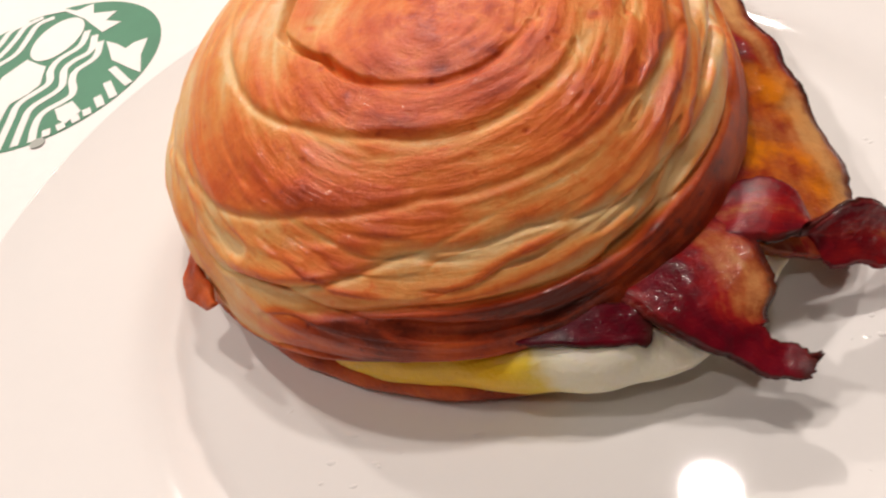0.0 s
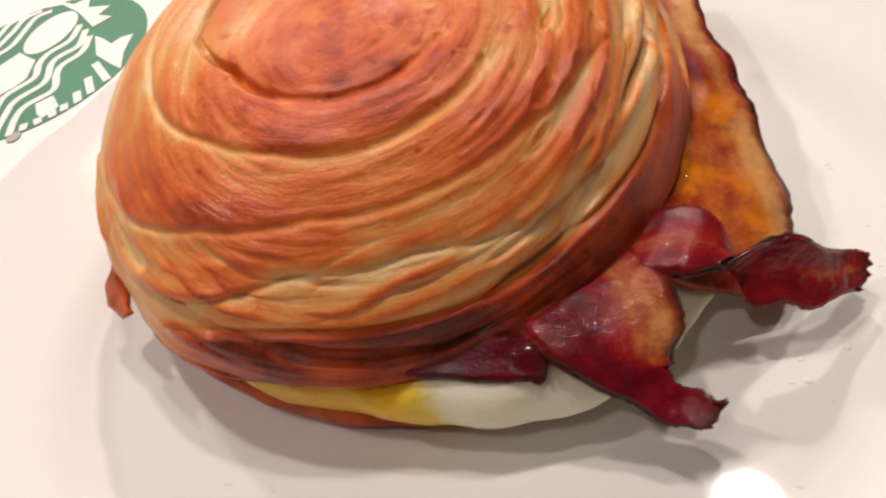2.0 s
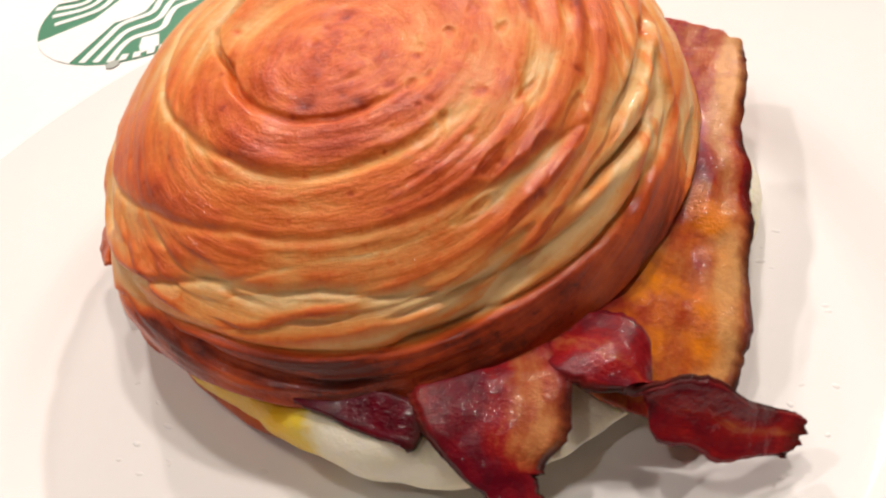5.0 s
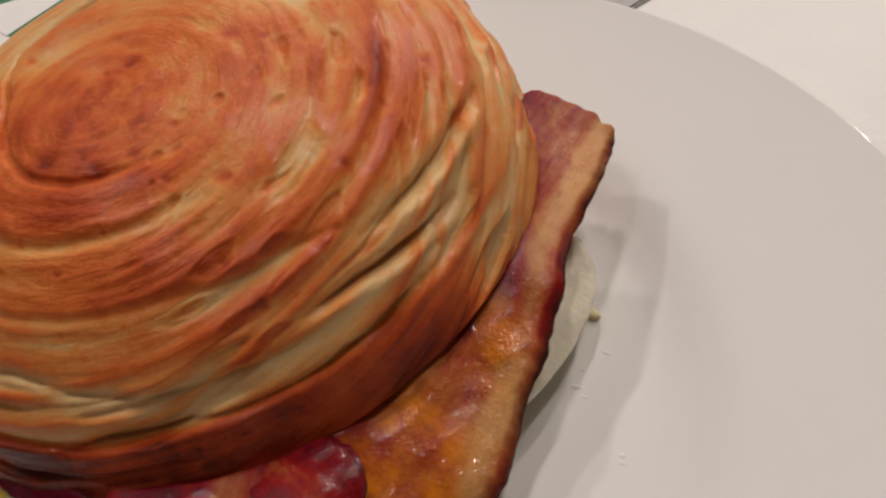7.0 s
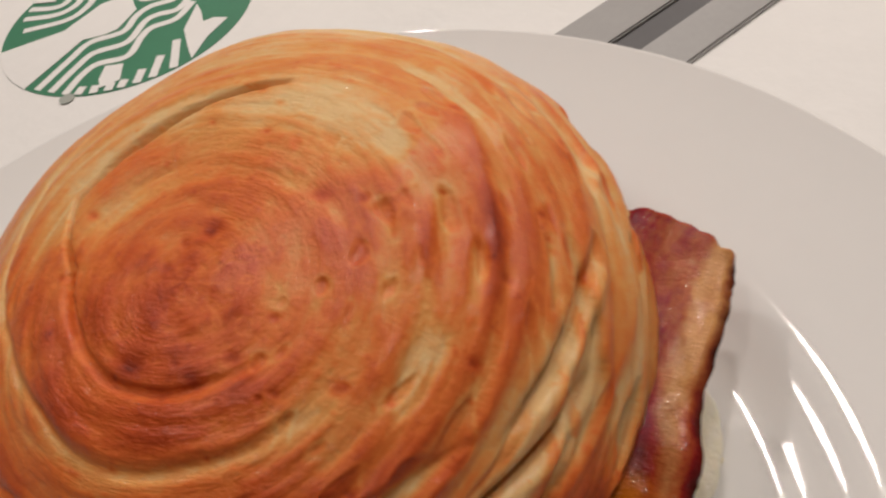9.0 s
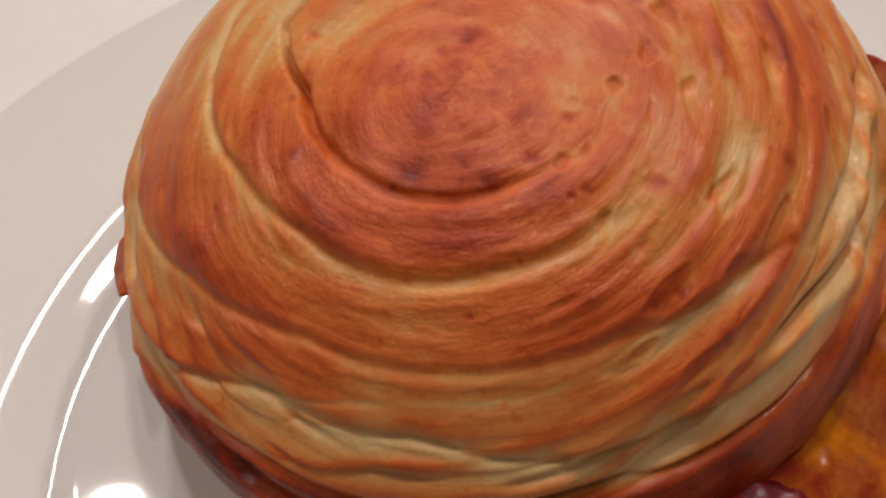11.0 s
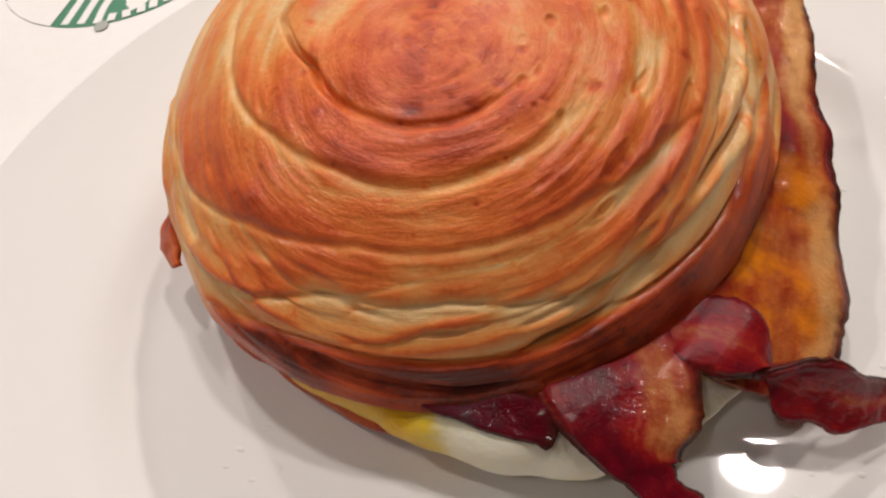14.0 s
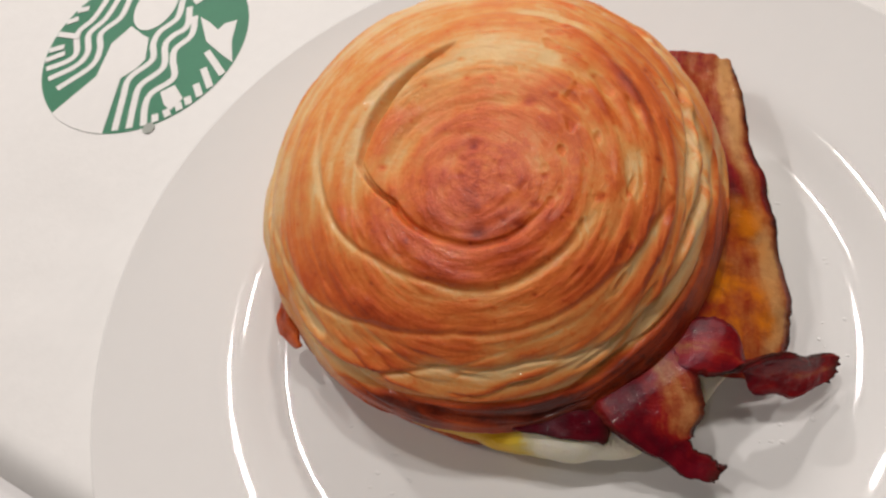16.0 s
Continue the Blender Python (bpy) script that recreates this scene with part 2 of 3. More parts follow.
def make_bag():
    bag = tagged(new("paper_bag"), "flat white paper bag with green round print under the plate", "paper bag")
    # the sheet, its near edge running slantwise, softly creased
    o, ux = Vector((-0.169, -0.056)), Vector((0.94, -0.34))
    uy = Vector((0.34, 0.94))
    nu, nv = 190, 130
    verts = []
    for i in range(nv):
        for j in range(nu):
            a, b = -0.16 + 0.76 * j / (nu - 1), 0.48 * i / (nv - 1)
            p = o + ux * a + uy * b
            edge = min(b, 0.48 - b, a + 0.16, 0.60 - a)
            drop = BAG_T * (1 - min(1, edge / 0.012)) ** 2
            # the plate presses the bag flat, beside it the paper stands a little off the counter
            puff = 0.0012 + (BAG_T - 0.0012) * float(smooth(p.length, 0.098, 0.140)) * float(smooth(-p.x, 0.05, 0.11))
            far = float(smooth((p - Vector((EX, EY))).length, 0.052, 0.08))
            z = min(puff, BAG_T - drop) - 0.0037 + far * (0.0006 * fbm(Vector((p.x * 14, p.y * 14, 3))) + 0.0004 * fbm(Vector((p.x * 45, p.y * 45, 8))))
            verts.append((p.x, p.y, z))
    mesh_of("sheet", verts, grid_faces(nv, nu), PAPER, bag)
    ex, ey, er = EX, EY, ER
    ez = BAG_T - 0.00365
    level = [0.0]

    def poly(name, pts, mat, z, parent, thick=0.0001):
        level[0] += 0.000012
        z = level[0] + (0.0001 if z else 0.0)
        bm = bmesh.new()
        vs = [bm.verts.new((ex + er * x, ey + er * y, ez + z)) for x, y in pts]
        face = bm.faces.new(vs)
        if face.normal.z < 0:
            face.normal_flip()
        up = bmesh.ops.extrude_face_region(bm, geom=[face])["geom"]
        for g in up:
            if isinstance(g, bmesh.types.BMVert):
                g.co.z += thick
        bmesh.ops.recalc_face_normals(bm, faces=bm.faces[:])
        return part(name, bm, mat, parent, shade=False)

    disc = poly("printed_disc", [(math.cos(a), math.sin(a)) for a in np.linspace(0, 2 * np.pi, 96, endpoint=False)], INK, 0, bag)

    def band(pts, width, n=40):
        c = catmull([(x, y, 0) for x, y in pts], n)[:, :2]
        d = np.gradient(c, axis=0)
        d /= np.linalg.norm(d, axis=1)[:, None]
        side = np.stack([-d[:, 1], d[:, 0]], 1) * width / 2
        ring = [tuple(p) for p in c + side] + [tuple(p) for p in (c - side)[::-1]]
        poly("white_band", ring, PAPER, 0.00035, disc)

    # wavy strands on both sides of the plain white middle
    for strand in ([(0.24, 0.51), (0.25, 0.28), (0.12, 0.13), (0.10, -0.02), (0.15, -0.21), (-0.01, -0.40), (0.0, -0.62), (0.04, -0.97)],
                   [(0.34, 0.41), (0.38, 0.17), (0.27, 0.06), (0.23, -0.05), (0.29, -0.30), (0.13, -0.49), (0.13, -0.67), (0.17, -0.95)],
                   [(0.43, 0.29), (0.46, 0.06), (0.35, -0.09), (0.36, -0.22), (0.43, -0.43), (0.27, -0.58), (0.25, -0.72), (0.30, -0.93)],
                   [(-0.20, 0.86), (-0.33, 0.78), (-0.34, 0.55), (-0.36, 0.34), (-0.50, 0.16), (-0.44, -0.04), (-0.46, -0.24), (-0.72, -0.48)],
                   [(-0.32, 0.90), (-0.45, 0.80), (-0.47, 0.58), (-0.52, 0.34), (-0.63, 0.16), (-0.56, -0.06), (-0.62, -0.22), (-0.86, -0.36)],
                   [(-0.44, 0.86), (-0.58, 0.76), (-0.60, 0.56), (-0.66, 0.34), (-0.76, 0.18), (-0.68, -0.06), (-0.74, -0.16), (-0.93, -0.24)]):
        band(strand, 0.062)
    poly("white_patch", [(-0.20, 0.22), (-0.04, 0.10), (0.03, 0.06), (0.08, -0.20), (0.02, -0.30), (-0.10, -0.40), (-0.09, -0.58), (-0.07, -1.0), (-0.24, -0.975), (-0.41, -0.915), (-0.55, -0.84), (-0.66, -0.755), (-0.36, -0.36), (-0.34, 0.02)], PAPER, 0.00035, disc)
    poly("white_oval", [(-0.02 + 0.23 * math.cos(a) * math.cos(0.5) + 0.30 * math.sin(a) * math.sin(0.25), 0.47 - 0.20 * math.cos(a) * math.sin(0.5) + 0.30 * math.sin(a)) for a in np.linspace(0, 2 * np.pi, 32, endpoint=False)], PAPER, 0.00075, disc)
    poly("white_notch", [(0.49, 0.27), (0.60, 0.20), (0.71, 0.10), (0.76, 0.17), (0.87, 0.20), (0.88, -0.04), (0.95, -0.29), (0.83, -0.20), (0.63, -0.03)], PAPER, 0.00035, disc)
    poly("white_crown", [(-0.36, 0.93), (-0.12, 0.93), (0.13, 0.73), (0.40, 0.43), (0.53, 0.55), (0.37, 0.62), (0.43, 0.75), (0.20, 0.79), (0.14, 0.97), (0.0, 0.90), (-0.14, 0.98), (-0.26, 0.96)], PAPER, 0.00035, disc)
    poly("white_square", [(0.35, -0.58), (0.47, -0.51), (0.59, -0.66), (0.51, -0.78), (0.43, -0.72)], PAPER, 0.00035, disc)
    # short bars along the lower edge and beside the strands
    def rim_bar(x0, y0, x1, y1):
        k, q = 0.985 / math.hypot(x1, y1), min(1.0, 0.90 / math.hypot(x0, y0))
        a, b = (q * x0, q * y0), (k * x1, k * y1)
        return [a, (0.5 * (a[0] + b[0]), 0.5 * (a[1] + b[1])), b]

    for x0, y0, x1, y1 in ((0.67, -0.15, 0.94, -0.44), (0.69, -0.34, 0.88, -0.60), (0.67, -0.51, 0.83, -0.72), (0.63, -0.65, 0.77, -0.84), (0.58, -0.74, 0.67, -0.88), (0.49, -0.82, 0.57, -0.95), (0.40, -0.87, 0.44, -0.98)):
        band(rim_bar(x0, y0, x1, y1), 0.062, 10)
    for x0, y0, x1, y1 in ((-0.76, 0.50, -0.92, 0.50), (-0.82, 0.37, -0.97, 0.34), (-0.72, 0.13, -0.84, 0.16), (-0.84, 0.02, -1.0, -0.02), (-0.80, -0.06, -0.99, -0.14)):
        band(rim_bar(x0, y0, x1, y1), 0.062, 10)
    poly("round_mark", [(0.36 + 0.055 * math.cos(a), -0.96 + 0.055 * math.sin(a)) for a in np.linspace(0, 2 * np.pi, 24, endpoint=False)], MARK_INK, 0, bag)
    return bag


make_bag()


# ---- steel utensil behind the plate ----
def make_utensil():
    knife = tagged(new("table_knife"), "grey steel utensil handle lying on counter behind plate", "cutlery")
    d = Vector((0.36, 0.93, 0)).normalized()
    s = Vector((d.y, -d.x, 0))
    o = Vector((-0.010, 0.140, -0.004))

    def bar(name, w0, w1, z0, z1, length, mat):
        bm = bmesh.new()
        sec = [(w0, 0.0), (w1, 0.0), (w1, z1), (w0, z0)]
        a = [bm.verts.new(o + s * w + Vector((0, 0, z))) for w, z in sec]
        b = [bm.verts.new(o + d * length + s * w + Vector((0, 0, z))) for w, z in sec]
        for i in range(4):
            bm.faces.new((a[i], a[(i + 1) % 4], b[(i + 1) % 4], b[i]))
        bm.faces.new(a[::-1])
        bm.faces.new(b)
        bmesh.ops.recalc_face_normals(bm, faces=bm.faces[:])
        bmesh.ops.bevel(bm, geom=bm.edges[:], offset=0.0006, segments=2, affect="EDGES")
        part(name, bm, mat, knife, shade=False)

    bar("left_face", -0.023, -0.004, 0.003, 0.006, 0.16, STEEL)
    bar("groove", -0.0042, 0.0047, 0.0048, 0.0048, 0.16, STEEL_DARK)
    bar("right_face", 0.0045, 0.0165, 0.006, 0.003, 0.16, STEEL)


make_utensil()


# ---- plate ----
def make_plate():
    pts = [(0.0, 0.006), (0.03, 0.006), (0.06, 0.006), (0.0745, 0.006), (0.079, 0.0061), (0.082, 0.0067), (0.0855, 0.0083), (0.089, 0.0102), (0.0925, 0.0117), (0.0965, 0.0126), (0.102, 0.0132),
           (0.110, 0.0141), (0.120, 0.0154), (0.128, 0.0167), (0.1325, 0.0176), (0.1343, 0.0179), (0.135, 0.0173), (0.1346, 0.0164), (0.130, 0.0145), (0.115, 0.0105), (0.100, 0.0085), (0.092, 0.0062), (0.085, 0.0030), (0.083, 0.0002),
           (0.080, 0.0000), (0.078, 0.0022), (0.05, 0.0024), (0.0, 0.0024)]
    dense = catmull([(r, 0, z) for r, z in pts], 150)
    prof = [(max(r, 1e-5), z) for r, _, z in dense]
    v, f = lathe(prof, 192)
    plate = mesh_of("plate", v, f, PORCELAIN)
    return tagged(plate, "round white glazed porcelain dinner plate with wide rim", "plate")


make_plate()

# ---- sandwich ----
sandwich = tagged(new("breakfast_sandwich"), "toasted swirl croissant bun sandwich with bacon and egg on plate", "sandwich")
BC, BA, BB, BZ, BH, BP, TX, TY = np.array([-0.0198, 0.0261]), 0.0677, 0.0701, 0.0127, 0.0496, 2.77, 0.0347, 0.1133
SWIRL = np.array([-0.0135, 0.011])


def dome_z(x, y):
    dx, dy = x - BC[0], y - BC[1]
    rho = np.sqrt((dx / BA) ** 2 + (dy / BB) ** 2)
    return BZ + TX * dx + TY * dy + BH * np.sqrt(np.clip(1 - np.clip(rho, 0, 1) ** BP, 0, 1))


def make_top_bun():
    cols, rows, under = 540, 250, 26
    th = np.linspace(0, 2 * np.pi, cols, endpoint=False)
    c, s = np.cos(th), np.sin(th)
    V = np.zeros((rows + under, cols, 3))
    # how far down the dome reaches: low at the left, higher over the filling
    ex, ey = BC[0] + BA * c, BC[1] + BB * s
    cut = 0.0165 + 0.0120 * smooth(ex, -0.085, -0.020)
    zz = np.clip((cut - (BZ + TX * (ex - BC[0]) + TY * (ey - BC[1]))) / BH, 0.02, 0.9)
    fmax = np.arccos(zz)
    for i in range(rows):
        phi = fmax * (i / (rows - 1))
        rho = np.sin(phi) ** (2 / BP)
        if i == 0:
            rho = np.zeros(cols)
        off = (1 - rho ** 2)
        x = BC[0] + rho * BA * c + off * (SWIRL[0] - BC[0])
        y = BC[1] + rho * BB * s + off * (SWIRL[1] - BC[1])
        V[i, :, 0], V[i, :, 1], V[i, :, 2] = x, y, dome_z(x, y)
    # the side tucks in towards the filling
    tuck = (0.0035 - 0.0033 * smooth(ex, -0.045, 0.012)) * (1 - smooth(V[:rows, :, 2], 0.0165, 0.036))
    V[:rows, :, 0] -= tuck * c
    V[:rows, :, 1] -= tuck * s
    V[:rows, :, 1] -= 0.0020 * smooth(V[:rows, :, 1], 0.06, 0.09)
    rim = V[rows - 1].copy()
    mid = np.array([*BC, 0])
    for k in range(under):
        t = (k + 1) / under
        a = min(1, t * 2.2) * math.pi / 2
        inward = 0.0035 * (1 - math.cos(a)) + 0.045 * max(0, t - 0.45)
        d = rim - mid
        d[:, 2] = 0
        d /= np.linalg.norm(d, axis=1)[:, None]
        V[rows + k] = rim - d * inward
        V[rows + k, :, 2] = rim[:, 2] - 0.0030 * math.sin(a)
    # distance down from the swirl's eye, 0 to 1
    seg = np.linalg.norm(np.diff(V, axis=0), axis=2)
    arc = np.vstack([np.zeros(cols), np.cumsum(seg, 0)])
    S = arc / 0.0715
    gu, gv = np.gradient(V, axis=0), np.stack([np.roll(V[..., k], -1, 1) - np.roll(V[..., k], 1, 1) for k in range(3)], -1)
    N = np.cross(gu, gv)
    N /= np.linalg.norm(N, axis=2)[..., None] + 1e-12
    N[0] = N[1].mean(0) / np.linalg.norm(N[1].mean(0))
    H, W = S.shape
    L = arc / arc[rows - 1]
    warp, pock, fine, patch, band, mask, lam, tear = (np.zeros((H, W)) for _ in range(8))
    for i in range(H):
        for j in range(W):
            p = Vector(V[i, j])
            warp[i, j] = noise.noise(p * 32)
            patch[i, j] = noise.noise(p * 75 + Vector((4, 1, 9)))
            q = Vector((2.4 * c[j], 2.4 * s[j], S[i, j] * 13))
            pock[i, j] = noise.noise(q) + 0.35 * noise.noise(q * 2.3)
            band[i, j] = noise.noise(Vector((1.5 * c[j] + 9, 1.5 * s[j], S[i, j] * 7)))
            mask[i, j] = noise.noise(Vector((1.1 * c[j] + 5, 1.1 * s[j], S[i, j] * 4)))
            lam[i, j] = noise.noise(Vector((1.7 * c[j], 1.7 * s[j] + 3, S[i, j] * 24 + warp[i, j]))) + 0.5 * noise.noise(Vector((2.6 * c[j] + 7, 2.6 * s[j], S[i, j] * 50)))
            tear[i, j] = noise.noise(Vector((5.5 * c[j] + 2, 5.5 * s[j], S[i, j] * 26))) + 0.25 * patch[i, j]
            fine[i, j] = noise.noise(Vector((2.2 * c[j], 2.2 * s[j], S[i, j] * 48)))
    T = np.tile(th, (H, 1))
    side = smooth(L, 0.58, 0.80)
    turns = 5.0
    phase = turns * S ** 0.92 + T / (2 * np.pi) + (0.42 + 0.25 * side) * warp + 0.12
    f = phase - np.floor(phase)
    # each turn swells slowly and ends in a lip over the next one
    pillow = np.sin(np.pi * f ** 1.35)
    deep = 0.10 + 0.90 * smooth(0.7 * mask + 0.38 * np.cos(T - 3.7), -0.15, 0.50)
    lip = (np.clip(1 - f / 0.05, 0, 1) + np.clip((f - 0.96) / 0.04, 0, 1)) * deep
    # thin flaky layers down the side
    flake = 2.6 * phase + 0.4 * pock
    g = flake - np.floor(flake)
    layer = g ** 0.7 * (1 - smooth(g, 0.88, 1.0))
    # grooves come and go round the swirl
    amp = (0.0009 + 0.0005 * side) * (0.5 + 1.0 * smooth(patch + band, -0.6, 0.7)) * smooth(S, 0.02, 0.12) * (0.45 + 0.55 * deep)
    pocket = smooth(pock, 0.20, 0.50) * smooth(S, 0.22, 0.5)
    rightside = smooth(np.cos(T - 0.35), 0.1, 0.9)
    pocket *= 0.30 + 0.70 * np.maximum(side, rightside * smooth(S, 0.35, 0.6))
    # the folds of the roll: angle, distance from the eye, depth along the way
    folds = [((1.75, 2.06, 2.58, 3.04, 3.42, 4.0, 4.36, 5.0, 5.6, 6.3), (0.56, 0.51, 0.48, 0.45, 0.31, 0.25, 0.23, 0.22, 0.23, 0.28), (0.0, 0.9, 1.0, 0.8, 0.36, 0.16, 0.11, 0.10, 0.08, 0.0), 0.0075),
             ((2.5, 2.93, 3.26, 3.46, 3.84, 4.33, 4.78, 5.38, 5.86, 6.2), (0.80, 0.66, 0.59, 0.55, 0.45, 0.38, 0.37, 0.36, 0.38, 0.46), (0.0, 0.7, 0.9, 1.0, 1.0, 1.0, 0.9, 0.7, 0.4, 0.0), 0.0007),
             ((3.2, 3.5, 3.74, 4.12, 4.64, 5.13, 5.65, 6.04, 6.3), (0.93, 0.86, 0.80, 0.63, 0.52, 0.51, 0.54, 0.60, 0.70), (0.0, 0.6, 0.8, 0.9, 0.8, 0.8, 0.9, 0.7, 0.0), 0.0006),
             ((3.8, 4.08, 4.57, 5.03, 5.45, 5.79, 6.2), (0.95, 0.85, 0.66, 0.62, 0.70, 0.74, 0.80), (0.0, 0.9, 1.0, 0.9, 1.0, 1.0, 0.0), 0.0008)]
    TW = np.where(T < 1.5, T + 2 * np.pi, T)
    slit, fold_disp, fold_bake = np.zeros((H, W)), np.zeros((H, W)), np.zeros((H, W))
    for n, (ft, fs, fd, depth) in enumerate(folds):
        at = np.interp(TW, ft, fs) + 0.018 * warp
        k = np.interp(TW, ft, fd, left=0, right=0) * (0.75 + 0.5 * patch)
        d = S - at
        cutline = (np.exp(-(d / (0.012 + 0.012 * np.exp(-((TW - 2.5) / 0.35) ** 2))) ** 4) if n == 0 else np.exp(-(d / 0.012) ** 2)) * k
        swell = smooth(-d, 0.0, 0.03) * (1 - smooth(-d, 0.05, 0.16))
        fold_disp += -depth * cutline + (0.0010 if n == 0 else 0.0006) * k * swell
        fold_bake += k * (0.16 * swell - 0.26 * np.exp(-((d - 0.006) / 0.013) ** 2) - 0.10 * smooth(d, 0.0, 0.01) * (1 - smooth(d, 0.02, 0.07)))
        if n == 0:
            slit = cutline
    # curling lips of layered dough down the side: angle, part of the way down
    lips = [((3.5, 4.2, 4.9, 5.5, 6.1, 6.7), (0.81, 0.765, 0.75, 0.69, 0.635, 0.60)), ((4.4, 5.0, 5.6, 6.2, 6.9, 7.6), (0.87, 0.815, 0.775, 0.75, 0.72, 0.70)),
            ((5.1, 5.8, 6.4, 7.0, 7.7), (0.63, 0.58, 0.55, 0.53, 0.52)), ((2.6, 3.2, 3.8, 4.5), (0.70, 0.745, 0.72, 0.68)),
            ((2.9, 3.5, 4.1, 4.8), (0.85, 0.83, 0.80, 0.80)), ((5.9, 6.5, 7.1, 7.7), (0.88, 0.86, 0.84, 0.84)), ((5.5, 6.0, 6.6, 7.3), (0.47, 0.44, 0.42, 0.44))]
    for ft, fs in lips:
        d = L - np.interp(TW, ft, fs) - 0.022 * warp - 0.008 * pock
        k = smooth(TW, ft[0], ft[0] + 0.45) * (1 - smooth(TW, ft[-1] - 0.5, ft[-1])) * (0.8 + 0.7 * patch) * (0.55 + 0.3 * smooth(np.cos(T), -0.3, 0.6))
        crest, hollow = np.exp(-((d + 0.012) / 0.013) ** 2), np.exp(-((d - 0.020) / 0.022) ** 2)
        fold_disp += k * (0.0004 * crest - 0.0005 * hollow)
        fold_bake += k * (0.22 * crest - 0.16 * hollow)
    # two open gaps between the layers on the side by the long rasher
    for ft, fs in (((6.12, 6.36, 6.62, 6.82), (0.675, 0.69, 0.71, 0.73)), ((5.85, 6.06, 6.25, 6.48), (0.725, 0.735, 0.76, 0.79))):
        d = L - np.interp(TW, ft, fs) - 0.010 * warp - 0.004 * pock
        k = smooth(TW, ft[0], ft[1]) * (1 - smooth(TW, ft[2], ft[3]))
        fold_disp -= 0.0024 * k * np.exp(-(d / 0.014) ** 2)
        fold_disp += 0.0008 * k * np.exp(-((d - 0.035) / 0.016) ** 2)
        fold_bake -= 0.30 * k * np.exp(-(d / 0.026) ** 2)
    front = smooth(TW + 0.15 * warp, 4.0, 4.55) * (1 - smooth(TW, 5.8, 6.5))
    crease = np.exp(-((L - 0.845 - 0.025 * warp) / 0.012) ** 2) * front
    lower_lip = smooth(L - 0.02 * warp, 0.845, 0.875) * front
    core = np.exp(-(S / 0.17) ** 2)
    disp = (0.35 + 0.65 * side) * amp * (pillow - 0.6) - 0.0007 * lip * side - (0.0005 + 0.0011 * side) * pocket + fold_disp - 0.0013 * crease + 0.00010 * fine + 0.00030 * lam * smooth(S, 0.02, 0.1) + 0.0010 * warp
    disp += (1 - 0.6 * lower_lip) * (0.08 * smooth(S, 0.1, 0.3) * (1 - side) + side) * 0.0005 * (layer - 0.4) * (0.5 + smooth(patch, -0.4, 0.4)) + 0.0003 * lower_lip
    low = np.arange(H)[:, None] >= rows
    disp = np.where(low, disp * 0.35, disp)
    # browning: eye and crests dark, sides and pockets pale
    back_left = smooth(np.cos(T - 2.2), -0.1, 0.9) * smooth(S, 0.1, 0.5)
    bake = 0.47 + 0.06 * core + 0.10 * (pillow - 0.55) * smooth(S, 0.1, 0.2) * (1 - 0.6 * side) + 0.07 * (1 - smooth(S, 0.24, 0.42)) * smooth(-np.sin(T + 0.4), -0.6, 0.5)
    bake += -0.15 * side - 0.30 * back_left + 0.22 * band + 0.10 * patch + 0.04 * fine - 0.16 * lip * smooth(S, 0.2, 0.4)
    bake += (0.10 * (1 - side) * smooth(S, 0.15, 0.3) + side) * (0.32 * smooth(g, 0.62, 0.85) * smooth(pock + patch, -0.3, 0.3) - 0.06) - 0.30 * pocket + fold_bake + 0.10 * lam * smooth(S, 0.02, 0.12)
    # lower lip: red-brown crust, its colour darkened further for shade under the bulge
    bake = bake * (1 - lower_lip) + lower_lip * (0.86 + 0.20 * patch + 0.15 * lam)
    bake = np.where(low, 0.76 + 0.12 * patch, bake)
    # long pores and torn slits in the crust, most on the side by the rasher
    pore = smooth(tear, 0.33, 0.55) * smooth(S, 0.15, 0.3) * (0.25 + 0.75 * rightside) * (1 - lower_lip)
    disp -= 0.0004 * pore
    bake += 0.05 * pore - 0.12 * smooth(tear, 0.1, 0.3) * (1 - smooth(tear, 0.3, 0.4)) * rightside
    # dark blisters
    rng = random.Random(5)
    spots = [(-0.0152, 0.0205, 0.0016), (0.0145, 0.0079, 0.0013), (-0.0036, 0.0003, 0.0015), (-0.0026, 0.0311, 0.0017), (0.0075, 0.0037, 0.0008), (0.0, 0.005, 0.0012), (-0.013, -0.002, 0.0018), (-0.018, 0.012, 0.001), (0.002, 0.012, 0.0009)]
    spots += [(rng.uniform(-0.04, 0.03), rng.uniform(-0.015, 0.05), rng.uniform(0.0004, 0.0010)) for _ in range(26)]
    for sx, sy, sr in spots:
        g = np.exp(-(((V[..., 0] - sx) / sr) ** 2 + ((V[..., 1] - sy) / (sr * 0.75)) ** 2) * (1 + 0.6 * fine))
        g[V[..., 2] < 0.04] = 0
        bake += 0.30 * g
        disp -= 0.0002 * g
    bake = np.where(bake > 0.7, 0.7 + 0.6 * (bake - 0.7), bake)
    # keeps the lip's crust-and-shade darkening past the limit above
    bake = bake + lower_lip * np.maximum(0.88 + 0.2 * (patch + 0.5 * lam) - bake, 0)
    P = V + N * disp[..., None]
    P[0] = P[1].mean(0)
    wide = 0.15 + 0.85 * np.clip(S / 0.35, 0, 1)
    grain = np.stack([2.0 * wide * np.cos(T), 2.0 * wide * np.sin(T), S * 24 + 0.5 * warp], -1)
    faces = grid_faces(H, W, True)
    faces = [fc[::-1] for fc in faces]
    n = H * W
